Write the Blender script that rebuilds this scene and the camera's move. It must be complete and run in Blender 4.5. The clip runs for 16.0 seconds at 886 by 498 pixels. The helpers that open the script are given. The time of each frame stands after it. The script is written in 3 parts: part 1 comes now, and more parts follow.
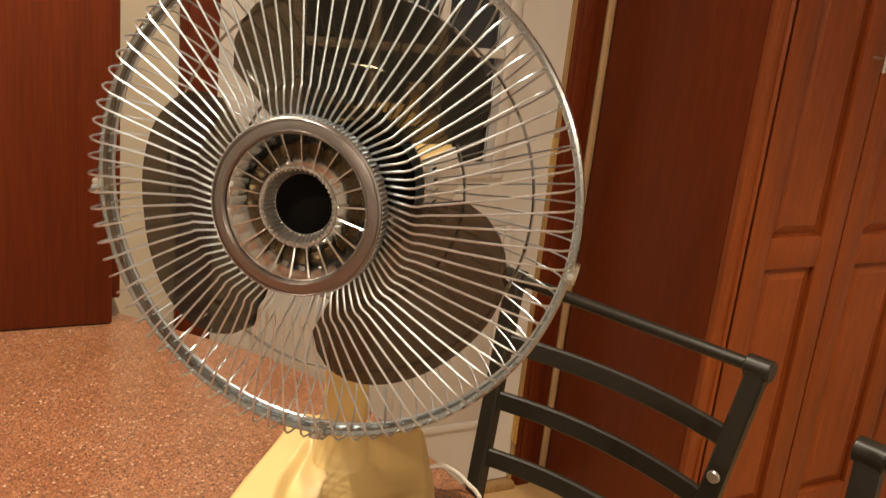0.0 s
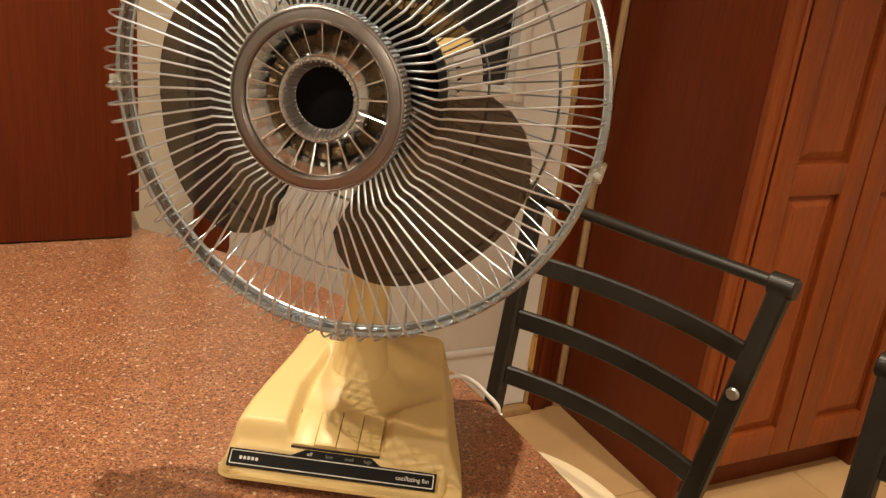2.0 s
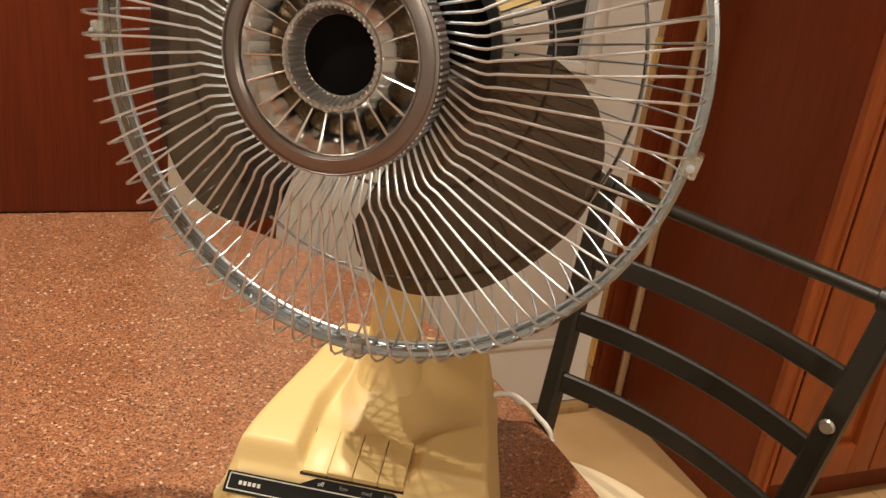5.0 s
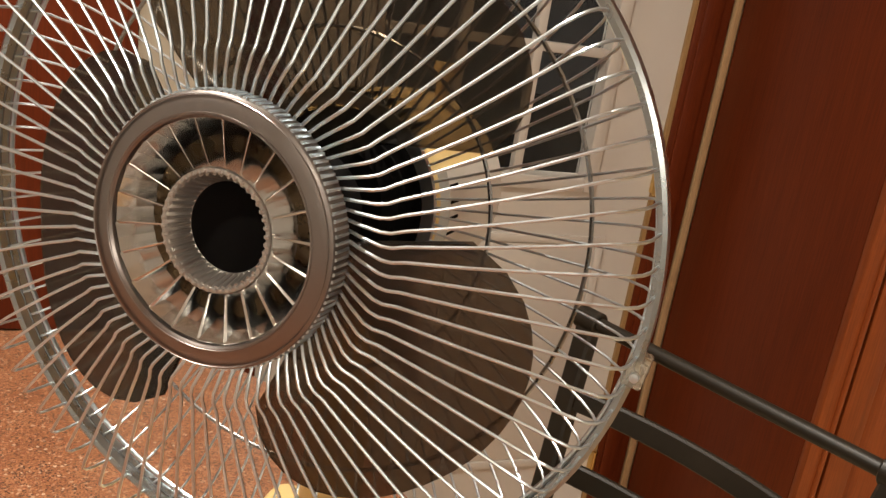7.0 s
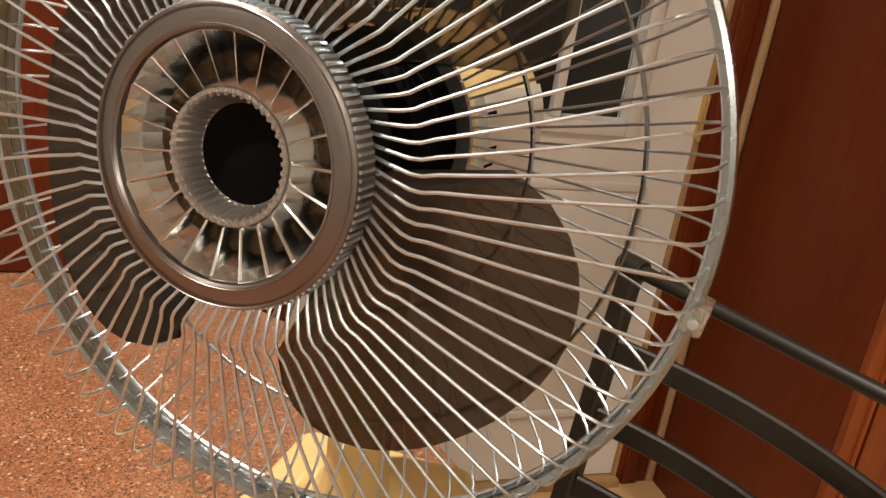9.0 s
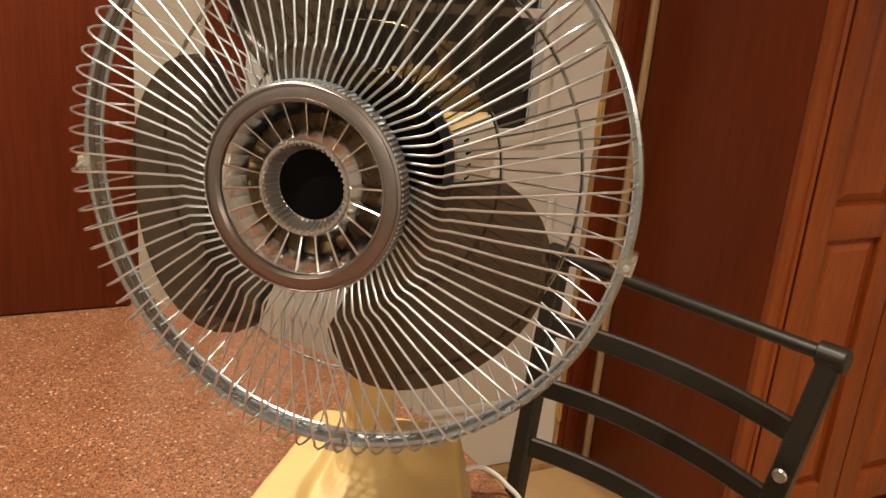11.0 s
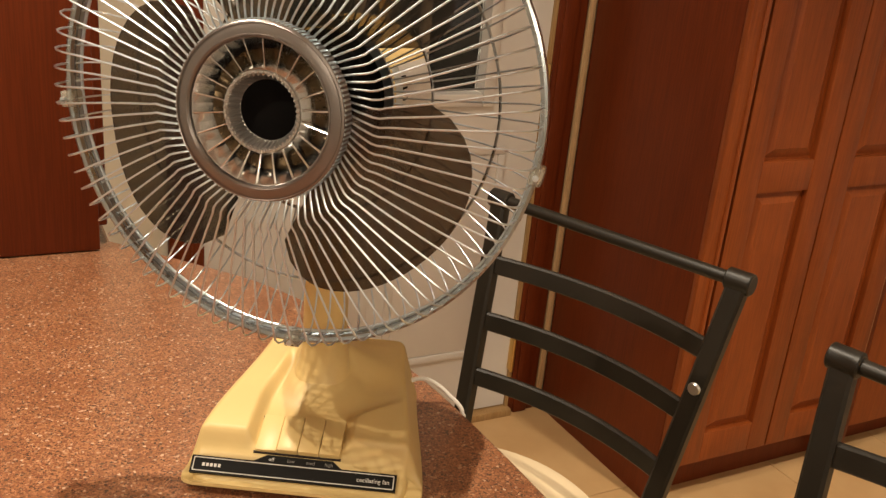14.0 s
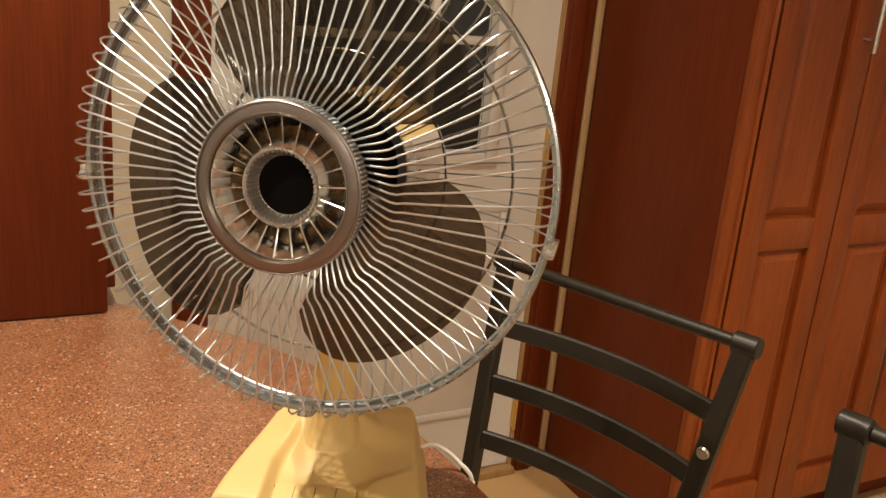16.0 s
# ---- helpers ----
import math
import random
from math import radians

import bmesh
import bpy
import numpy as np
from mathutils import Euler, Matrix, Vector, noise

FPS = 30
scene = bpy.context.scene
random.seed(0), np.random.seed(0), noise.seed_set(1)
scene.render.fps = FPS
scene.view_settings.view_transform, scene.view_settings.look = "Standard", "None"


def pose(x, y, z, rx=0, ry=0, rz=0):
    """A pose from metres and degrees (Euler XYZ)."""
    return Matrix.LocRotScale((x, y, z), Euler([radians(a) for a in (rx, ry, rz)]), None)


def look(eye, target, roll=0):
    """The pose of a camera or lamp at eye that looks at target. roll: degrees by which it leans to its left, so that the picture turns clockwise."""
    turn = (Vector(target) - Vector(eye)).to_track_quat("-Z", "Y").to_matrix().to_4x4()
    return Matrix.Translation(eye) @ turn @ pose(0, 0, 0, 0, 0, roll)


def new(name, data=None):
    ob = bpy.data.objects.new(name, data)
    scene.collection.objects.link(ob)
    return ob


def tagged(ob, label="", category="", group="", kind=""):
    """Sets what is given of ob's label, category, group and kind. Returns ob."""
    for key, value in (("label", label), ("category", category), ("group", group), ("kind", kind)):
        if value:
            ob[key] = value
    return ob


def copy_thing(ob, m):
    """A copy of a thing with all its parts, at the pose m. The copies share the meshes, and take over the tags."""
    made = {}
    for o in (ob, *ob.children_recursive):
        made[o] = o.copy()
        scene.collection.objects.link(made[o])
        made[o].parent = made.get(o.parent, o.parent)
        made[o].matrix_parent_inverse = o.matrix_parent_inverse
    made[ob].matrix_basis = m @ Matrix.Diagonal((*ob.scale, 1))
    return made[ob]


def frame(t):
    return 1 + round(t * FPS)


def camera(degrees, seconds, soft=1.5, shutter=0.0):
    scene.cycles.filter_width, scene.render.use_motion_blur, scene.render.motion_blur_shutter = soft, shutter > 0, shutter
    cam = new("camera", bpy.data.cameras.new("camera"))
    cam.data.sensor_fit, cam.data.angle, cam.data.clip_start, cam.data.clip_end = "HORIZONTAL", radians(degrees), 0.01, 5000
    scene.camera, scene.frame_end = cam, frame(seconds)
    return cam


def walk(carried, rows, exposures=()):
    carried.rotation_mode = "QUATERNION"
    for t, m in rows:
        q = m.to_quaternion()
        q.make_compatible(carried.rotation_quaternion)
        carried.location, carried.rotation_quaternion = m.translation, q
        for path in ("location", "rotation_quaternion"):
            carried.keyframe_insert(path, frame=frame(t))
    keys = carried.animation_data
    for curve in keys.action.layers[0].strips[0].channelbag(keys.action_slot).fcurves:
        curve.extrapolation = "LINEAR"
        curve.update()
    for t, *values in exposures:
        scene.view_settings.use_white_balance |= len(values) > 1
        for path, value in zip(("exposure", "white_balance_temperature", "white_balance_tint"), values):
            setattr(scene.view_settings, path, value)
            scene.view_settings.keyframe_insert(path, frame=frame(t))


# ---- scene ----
cam = camera(52.40, 16.0, soft=1.4, shutter=0.5)
# seconds, place, yaw, pitch, roll
ROWS = [
    (0, -0.0000, -0.0000, 1.4270, -28.47, -16.39, 6.21),
    (0.5, -0.0004, 0.0051, 1.4120, -28.44, -17.59, 6.44),
    (1, 0.0011, 0.0060, 1.4041, -28.29, -18.92, 6.54),
    (1.5, 0.0001, 0.0042, 1.4002, -28.07, -20.01, 6.57),
    (2, 0.0009, 0.0030, 1.3983, -27.77, -20.64, 6.58),
    (2.5, 0.0009, 0.0044, 1.3961, -27.73, -20.88, 6.47),
    (3, -0.0004, 0.0039, 1.3969, -27.65, -21.03, 6.52),
    (3.2, -0.0012, 0.0028, 1.3965, -27.64, -21.16, 6.70),
    (5.3, 0.0932, 0.1267, 1.3615, -22.32, -22.65, 7.91),
    (5.5, 0.1057, 0.1262, 1.3609, -21.50, -21.94, 7.93),
    (6, 0.1338, 0.1569, 1.3788, -20.93, -18.72, 7.41),
    (6.5, 0.1491, 0.1780, 1.3915, -21.32, -16.99, 7.86),
    (7, 0.1491, 0.1858, 1.3950, -21.85, -17.09, 9.07),
    (7.5, 0.1490, 0.1928, 1.3798, -21.97, -17.64, 9.07),
    (8, 0.1505, 0.2138, 1.3740, -21.68, -18.61, 9.16),
    (8.5, 0.1616, 0.2339, 1.3678, -21.01, -19.46, 8.73),
    (9, 0.1639, 0.2197, 1.3752, -19.97, -20.59, 8.79),
    (9.5, 0.1669, 0.2131, 1.3812, -20.45, -20.70, 8.28),
    (9.7, 0.1583, 0.2078, 1.3826, -21.21, -19.89, 7.17),
    (11.8, 0.0176, 0.0099, 1.4285, -27.15, -18.57, 5.39),
    (12, 0.0180, 0.0016, 1.4296, -27.38, -18.70, 5.32),
    (12.5, 0.0186, -0.0121, 1.4181, -27.85, -19.32, 5.34),
    (13, 0.0197, -0.0188, 1.4022, -28.22, -19.95, 5.33),
    (13.5, 0.0191, -0.0230, 1.4046, -28.51, -20.26, 5.25),
    (14, 0.0196, -0.0242, 1.4065, -28.66, -20.22, 5.38),
    (14.5, 0.0140, -0.0308, 1.4153, -28.70, -19.57, 5.22),
    (15, 0.0075, -0.0299, 1.4207, -28.64, -18.74, 5.23),
    (15.5, 0.0093, -0.0259, 1.4230, -28.54, -17.86, 5.31),
    (16, 0.0070, -0.0204, 1.4226, -28.43, -16.94, 5.27),
]
walk(cam, [(t, pose(x, y, z, 90 + p, 0, w) @ pose(0, 0, 0, 0, 0, r)) for t, x, y, z, w, p, r in ROWS], [(0, -0.1, 6620, 10), (3.2, -0.17, 6560, 10), (6.0, -0.12, 5980, 10), (9.5, -0.14, 5950, 10), (12.0, -0.17, 6560, 10), (16.0, -0.1, 6600, 10)])

# ---- world and lamps ----
world = bpy.data.worlds.new("night")
scene.world = world
world.use_nodes = True
world.node_tree.nodes["Background"].inputs[0].default_value = (0.04, 0.037, 0.033, 1)
world.node_tree.nodes["Background"].inputs[1].default_value = 0.4
scene.view_settings.exposure = 0.0

WARM = (1.0, 0.86, 0.67)


def lamp(name, kind, place, watts, size, target=None, color=WARM):
    data = bpy.data.lights.new(name, kind)
    data.energy, data.color = watts, color
    if kind == "AREA":
        data.shape, data.size = "DISK", size
    else:
        data.shadow_soft_size = size
    ob = new(name, data)
    ob.matrix_world = look(place, target or (place[0], place[1] + 0.001, 0))
    return ob


# ceiling lights: two small downlights over the counter; added out of view, two frosted domes further back and a narrow
# spot over the passage
CEIL = 2.44
DOWNLIGHTS = [(-0.88, 0.64, 24, 0.011), (0.17, 0.88, 25, 0.011)]
# fill lights, added behind the camera to whiten the ceiling and the guard wires
FILL_DOMES = [(-0.9, -1.6, 24), (0.9, -1.9, 37)]
for lx, ly, watts, size in DOWNLIGHTS:
    lamp("downlight_bulb", "AREA", (lx, ly, CEIL - 0.02), watts, size * 2)
for lx, ly, watts in FILL_DOMES:
    lamp("fill_dome_bulb", "POINT", (lx, ly, CEIL - 0.2), watts, 0.14)
# unseen spot, added to brighten the floor, chairs and pantry
SPOT = (1.7, 0.45)
spot = lamp("added_spot_bulb", "SPOT", (*SPOT, CEIL - 0.02), 150, 0.04)
spot.data.spot_size, spot.data.spot_blend = radians(86), 0.8


# ---- materials ----
def material(name, color, rough=0.5, metal=0.0, **extra):
    m = bpy.data.materials.new(name)
    m.use_nodes = True
    b = m.node_tree.nodes["Principled BSDF"]
    b.inputs["Base Color"].default_value = (*color, 1)
    b.inputs["Roughness"].default_value = rough
    b.inputs["Metallic"].default_value = metal
    for k, v in extra.items():
        b.inputs[k.replace("_", " ")].default_value = v
    return m


def node(m, kind, **values):
    n = m.node_tree.nodes.new(kind)
    for k, v in values.items():
        if k in n.inputs:
            n.inputs[k].default_value = v
        else:
            setattr(n, k, v)
    return n


def link(m, a, b):
    m.node_tree.links.new(a, b)


def coords(m, scale=(1, 1, 1), rot=(0, 0, 0)):
    tc = node(m, "ShaderNodeTexCoord")
    mp = node(m, "ShaderNodeMapping")
    mp.inputs["Scale"].default_value = scale
    mp.inputs["Rotation"].default_value = rot
    link(m, tc.outputs["Object"], mp.inputs["Vector"])
    return mp.outputs["Vector"]


def noise_tex(m, vec, scale, detail=4.0, rough=0.55):
    n = node(m, "ShaderNodeTexNoise")
    n.inputs["Scale"].default_value, n.inputs["Detail"].default_value, n.inputs["Roughness"].default_value = scale, detail, rough
    link(m, vec, n.inputs["Vector"])
    return n


def ramp(m, fac, stops):
    r = node(m, "ShaderNodeValToRGB")
    e = r.color_ramp.elements
    while len(e) < len(stops):
        e.new(0.5)
    for el, (p, c) in zip(e, stops):
        el.position, el.color = p, (*c, 1)
    link(m, fac, r.inputs["Fac"])
    return r.outputs["Color"]


def mixc(m, fac, a, b, blend="MIX"):
    n = node(m, "ShaderNodeMix", data_type="RGBA", blend_type=blend)
    for sock, v in ((n.inputs[0], fac), (n.inputs[6], a), (n.inputs[7], b)):
        if hasattr(v, "is_linked"):
            link(m, v, sock)
        elif isinstance(v, tuple):
            sock.default_value = (*v, 1)
        else:
            sock.default_value = v
    return n.outputs[2]


def bsdf(m):
    return m.node_tree.nodes["Principled BSDF"]


def bump(m, height, strength, distance=0.002):
    n = node(m, "ShaderNodeBump")
    n.inputs["Strength"].default_value, n.inputs["Distance"].default_value = strength, distance
    link(m, height, n.inputs["Height"])
    link(m, n.outputs["Normal"], bsdf(m).inputs["Normal"])


def rough_by(m, fac, lo, hi):
    n = node(m, "ShaderNodeMapRange")
    n.inputs["To Min"].default_value, n.inputs["To Max"].default_value = lo, hi
    link(m, fac, n.inputs["Value"])
    link(m, n.outputs["Result"], bsdf(m).inputs["Roughness"])


def wood(name, dark, mid, light, rough=(0.34, 0.5), coat=0.04, spec=0.35):
    m = material(name, mid, 0.35, Coat_Weight=coat, Coat_Roughness=0.2, Specular_IOR_Level=spec)
    v = coords(m, (9, 9, 0.7))
    grain = noise_tex(m, v, 6, 8, 0.62)
    v2 = coords(m, (1.6, 1.6, 0.5))
    blotch = noise_tex(m, v2, 2.2, 3)
    v3 = coords(m, (90, 90, 2.5))
    pores = noise_tex(m, v3, 4, 2)
    c = ramp(m, grain.outputs["Fac"], [(0.3, dark), (0.52, mid), (0.72, light)])
    c = mixc(m, 0.5, c, ramp(m, blotch.outputs["Fac"], [(0.3, dark), (0.65, light)]))
    c = mixc(m, 0.25, c, ramp(m, pores.outputs["Fac"], [(0.42, tuple(0.45 * k for k in dark)), (0.55, mid)]))
    link(m, c, bsdf(m).inputs["Base Color"])
    rough_by(m, blotch.outputs["Fac"], *rough)
    bump(m, pores.outputs["Fac"], 0.12, 0.0006)
    return m


CHERRY = wood("cherry_wood", (0.155, 0.029, 0.005), (0.235, 0.05, 0.0085), (0.3, 0.075, 0.014))
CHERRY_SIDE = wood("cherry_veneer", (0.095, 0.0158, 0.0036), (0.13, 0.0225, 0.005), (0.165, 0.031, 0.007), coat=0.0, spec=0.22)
PALE_WOOD = wood("pale_edge_wood", (0.4, 0.24, 0.11), (0.5, 0.32, 0.16), (0.58, 0.39, 0.22))
THRESH_WOOD = wood("oak_threshold", (0.3, 0.17, 0.06), (0.4, 0.24, 0.1), (0.46, 0.3, 0.14))


def granite():
    m = material("red_granite", (0.3, 0.1, 0.05), 0.3, Coat_Weight=0.3, Coat_Roughness=0.12)
    v = coords(m)
    big = noise_tex(m, v, 26, 3)
    c = ramp(m, big.outputs["Fac"], [(0.35, (0.285, 0.12, 0.054)), (0.55, (0.345, 0.153, 0.07)), (0.7, (0.4, 0.188, 0.092))])
    for scale, chance, col in ((420, 0.7, (0.43, 0.2, 0.1)), (560, 0.84, (0.19, 0.085, 0.046)), (330, 0.94, (0.5, 0.3, 0.18)), (700, 0.66, (0.24, 0.09, 0.045)), (460, 0.92, (0.115, 0.062, 0.038)), (640, 0.9, (0.09, 0.045, 0.028)), (380, 0.965, (0.62, 0.44, 0.3))):
        vo = node(m, "ShaderNodeTexVoronoi", feature="F1")
        vo.inputs["Scale"].default_value = scale
        link(m, v, vo.inputs["Vector"])
        sep = node(m, "ShaderNodeSeparateColor")
        link(m, vo.outputs["Color"], sep.inputs["Color"])
        pick = ramp(m, sep.outputs[0], [(chance, (0, 0, 0)), (chance + 0.04, (1, 1, 1))])
        c = mixc(m, pick, c, col)
    link(m, c, bsdf(m).inputs["Base Color"])
    fine = noise_tex(m, v, 500, 2)
    rough_by(m, fine.outputs["Fac"], 0.22, 0.45)
    bump(m, fine.outputs["Fac"], 0.06, 0.0004)
    return m


GRANITE = granite()


def painted(name, color, rough=0.5, var=0.12, scale=3.0, fine=140, strength=0.08):
    m = material(name, color, rough)
    v = coords(m)
    n = noise_tex(m, v, scale, 5)
    lo, hi = tuple(k * (1 - var) for k in color), tuple(min(1, k * (1 + var * 0.5)) for k in color)
    link(m, ramp(m, n.outputs["Fac"], [(0.3, lo), (0.7, hi)]), bsdf(m).inputs["Base Color"])
    g = noise_tex(m, v, fine, 3)
    rough_by(m, n.outputs["Fac"], rough * 0.85, min(1, rough * 1.15))
    bump(m, g.outputs["Fac"], strength, 0.001)
    return m


# made-up neutral white for unseen walls, so the chrome reflects less warm
UNSEEN_WHITE = painted("neutral_unseen_wall_paint", (0.74, 0.73, 0.7), 0.75)
CREAM = painted("cream_wall_paint", (0.66, 0.58, 0.45), 0.7)
WHITE = painted("white_door_paint", (0.66, 0.62, 0.57), 0.42, 0.06)
CEILING_PAINT = painted("white_ceiling_paint", (0.8, 0.78, 0.74), 0.85)
PLASTIC = painted("cream_yellow_plastic", (0.68, 0.5, 0.215), 0.42, 0.05, 14, 300, 0.03)
MOTOR = painted("cream_yellow_motor_plastic", (0.8, 0.6, 0.27), 0.32, 0.04, 12, 300, 0.02)
PLASTIC_WHITE = painted("white_plastic", (0.75, 0.74, 0.7), 0.35, 0.04, 10, 300, 0.02)
BLACK_PAINT = painted("black_satin_paint", (0.017, 0.0135, 0.009), 0.4, 0.3, 12, 220, 0.12)
bsdf(BLACK_PAINT).inputs["Specular IOR Level"].default_value = 0.35
BLACK = material("black_plastic", (0.004, 0.0035, 0.0035), 0.9, Specular_IOR_Level=0.08)
PLATE_BLACK = painted("black_label", (0.007, 0.006, 0.005), 0.5, 0.2, 30, 400, 0.02)
bsdf(PLATE_BLACK).inputs["Specular IOR Level"].default_value = 0.15
INK = material("silver_ink", (0.75, 0.74, 0.7), 0.4)
# darker ink for every key word but off
DIM_INK = material("dim_silver_ink", (0.22, 0.21, 0.19), 0.5)
GROUT = painted("grout", (0.36, 0.22, 0.105), 0.9)
SEAT_VINYL = painted("cream_seat_vinyl", (0.72, 0.58, 0.38), 0.5, 0.05, 8, 260, 0.06)
CORD = painted("white_cord", (0.78, 0.75, 0.7), 0.45, 0.05)
# plate colour with the contact shade under the fan base put into it
BOTTOM = painted("dark_brown_plastic", (0.03, 0.016, 0.009), 0.6)
# near black that stands in for shade inside narrow gaps
GAP_SHADE = material("dark_shadow_gap", (0.02, 0.012, 0.01), 0.8)
OUTSIDE = painted("dark_yard", (0.02, 0.022, 0.025), 0.9)


def metal(name, color, rough, scale=60):
    m = material(name, color, rough, 1.0)
    v = coords(m)
    n = noise_tex(m, v, scale, 4)
    rough_by(m, n.outputs["Fac"], rough * 0.7, rough * 1.4)
    return m


CHROME = metal("chrome_wire", (0.74, 0.83, 0.9), 0.32)
BAND = metal("zinc_band", (0.43, 0.475, 0.5), 0.27)
HOOP = metal("dull_hoop", (0.4, 0.41, 0.42), 0.26)
REAR_WIRE = metal("rear_wire", (0.66, 0.72, 0.77), 0.32)
BAND_SEAM = metal("zinc_seam", (0.2, 0.22, 0.23), 0.4)
BEZEL = metal("satin_bezel", (0.27, 0.245, 0.235), 0.32)
FIN = metal("chromed_plastic", (0.74, 0.74, 0.73), 0.15)
CUP = metal("cup_metal", (0.52, 0.49, 0.46), 0.3)
bsdf(CUP).inputs["Metallic"].default_value = 0.8
DISH = metal("dish_metal", (0.12, 0.085, 0.05), 0.26)
BRASS = metal("brass", (0.7, 0.5, 0.2), 0.3)
STEEL = metal("brushed_steel", (0.6, 0.58, 0.55), 0.3)


def tile_material():
    m = material("beige_floor_tile", (0.5, 0.36, 0.2), 0.4)
    v = coords(m)
    n = noise_tex(m, v, 5, 6)
    info = node(m, "ShaderNodeObjectInfo")
    c = ramp(m, n.outputs["Fac"], [(0.3, (0.48, 0.285, 0.125)), (0.7, (0.6, 0.385, 0.185))])
    c = mixc(m, 0.25, c, ramp(m, info.outputs["Random"], [(0.0, (0.44, 0.26, 0.115)), (1.0, (0.62, 0.42, 0.21))]))
    link(m, c, bsdf(m).inputs["Base Color"])
    f = noise_tex(m, v, 90, 3)
    rough_by(m, n.outputs["Fac"], 0.3, 0.5)
    bump(m, f.outputs["Fac"], 0.08, 0.001)
    return m


TILE = tile_material()


def smoke_plastic():
    m = bpy.data.materials.new("smoked_clear_plastic")
    m.use_nodes = True
    nt = m.node_tree
    out = nt.nodes["Material Output"]
    nt.nodes.remove(nt.nodes["Principled BSDF"])
    tr = node(m, "ShaderNodeBsdfTransparent")
    tr.inputs["Color"].default_value = (0.42, 0.37, 0.3, 1)
    gl = node(m, "ShaderNodeBsdfGlossy")
    gl.inputs["Roughness"].default_value = 0.12
    di = node(m, "ShaderNodeBsdfDiffuse")
    di.inputs["Color"].default_value = (0.06, 0.052, 0.043, 1)
    body = node(m, "ShaderNodeMixShader")
    body.inputs[0].default_value = 0.14
    link(m, tr.outputs[0], body.inputs[1])
    link(m, di.outputs[0], body.inputs[2])
    fr = node(m, "ShaderNodeFresnel")
    fr.inputs["IOR"].default_value = 1.45
    mx = node(m, "ShaderNodeMixShader")
    link(m, fr.outputs[0], mx.inputs[0])
    link(m, body.outputs[0], mx.inputs[1])
    link(m, gl.outputs[0], mx.inputs[2])
    link(m, mx.outputs[0], out.inputs["Surface"])
    return m


SMOKE = smoke_plastic()
CLEAR = material("clear_plastic_clip", (0.9, 0.85, 0.72), 0.15, Transmission_Weight=0.75, IOR=1.45)
GLASS = material("window_glass", (0.8, 0.82, 0.82), 0.02, Transmission_Weight=1.0, IOR=1.45)
LAMP_GLOW = material("lamp_glow", (1, 0.9, 0.7), 0.5, Emission_Color=(1, 0.75, 0.45, 1), Emission_Strength=6.0)


# ---- mesh helpers ----
def mesh_of(name, bm, mat, smooth=True, angle=35):
    me = bpy.data.meshes.new(name)
    bm.normal_update()
    if smooth:
        for f in bm.faces:
            f.smooth = True
        for e in bm.edges:
            if len(e.link_faces) == 2 and e.calc_face_angle(0) > radians(angle):
                e.smooth = False
    bm.to_mesh(me)
    bm.free()
    me.materials.append(mat)
    return me


def part(name, bm, mat, parent=None, label="", m=None, smooth=True, angle=35):
    """Links a bmesh as one mesh object, under a thing or a part."""
    ob = new(name, bm if isinstance(bm, bpy.types.Mesh) else mesh_of(name, bm, mat, smooth, angle))
    if parent is not None:
        ob.parent = parent
    if m is not None:
        ob.matrix_basis = m
    return tagged(ob, label) if label else ob


def thing(name, m, label, category, group=""):
    ob = new(name)
    ob.empty_display_size = 0.05
    ob.matrix_world = m
    return tagged(ob, label, category, group)


def box(x0, x1, y0, y1, z0, z1, bevel=0.0, seg=2, bm=None):
    bm = bm or bmesh.new()
    made = bmesh.ops.create_cube(bm, size=1, matrix=Matrix.Translation(((x0 + x1) / 2, (y0 + y1) / 2, (z0 + z1) / 2)) @ Matrix.Diagonal((x1 - x0, y1 - y0, z1 - z0, 1)))
    if bevel:
        edges = list({e for v in made["verts"] for e in v.link_edges})
        bmesh.ops.bevel(bm, geom=edges, offset=bevel, segments=seg, profile=0.5, affect="EDGES")
    return bm


def tube(points, r, sides=8, bm=None, closed=False, caps=True, flat=None):
    """A round (or flat, by flat=(a, b)) bar along points."""
    bm = bm or bmesh.new()
    pts = [Vector(p) for p in points]
    n = len(pts)
    rings, prev = [], None
    for i, p in enumerate(pts):
        a = pts[(i - 1) % n] if closed or i else p
        b = pts[(i + 1) % n] if closed or i < n - 1 else p
        d = (b - a).normalized()
        if prev is None:
            prev = d.orthogonal().normalized() if flat is None else Vector(flat[2])
        u = (prev - d * prev.dot(d)).normalized()
        w = d.cross(u)
        prev = u
        ra, rb = (r, r) if flat is None else flat[:2]
        rings.append([bm.verts.new(p + u * (ra * math.cos(t)) + w * (rb * math.sin(t))) for t in (2 * math.pi * k / sides for k in range(sides))])
    for i in range(n if closed else n - 1):
        q, s = rings[i], rings[(i + 1) % n]
        for k in range(sides):
            bm.faces.new((q[k], q[(k + 1) % sides], s[(k + 1) % sides], s[k]))
    if caps and not closed:
        bm.faces.new(rings[0][::-1])
        bm.faces.new(rings[-1])
    return bm


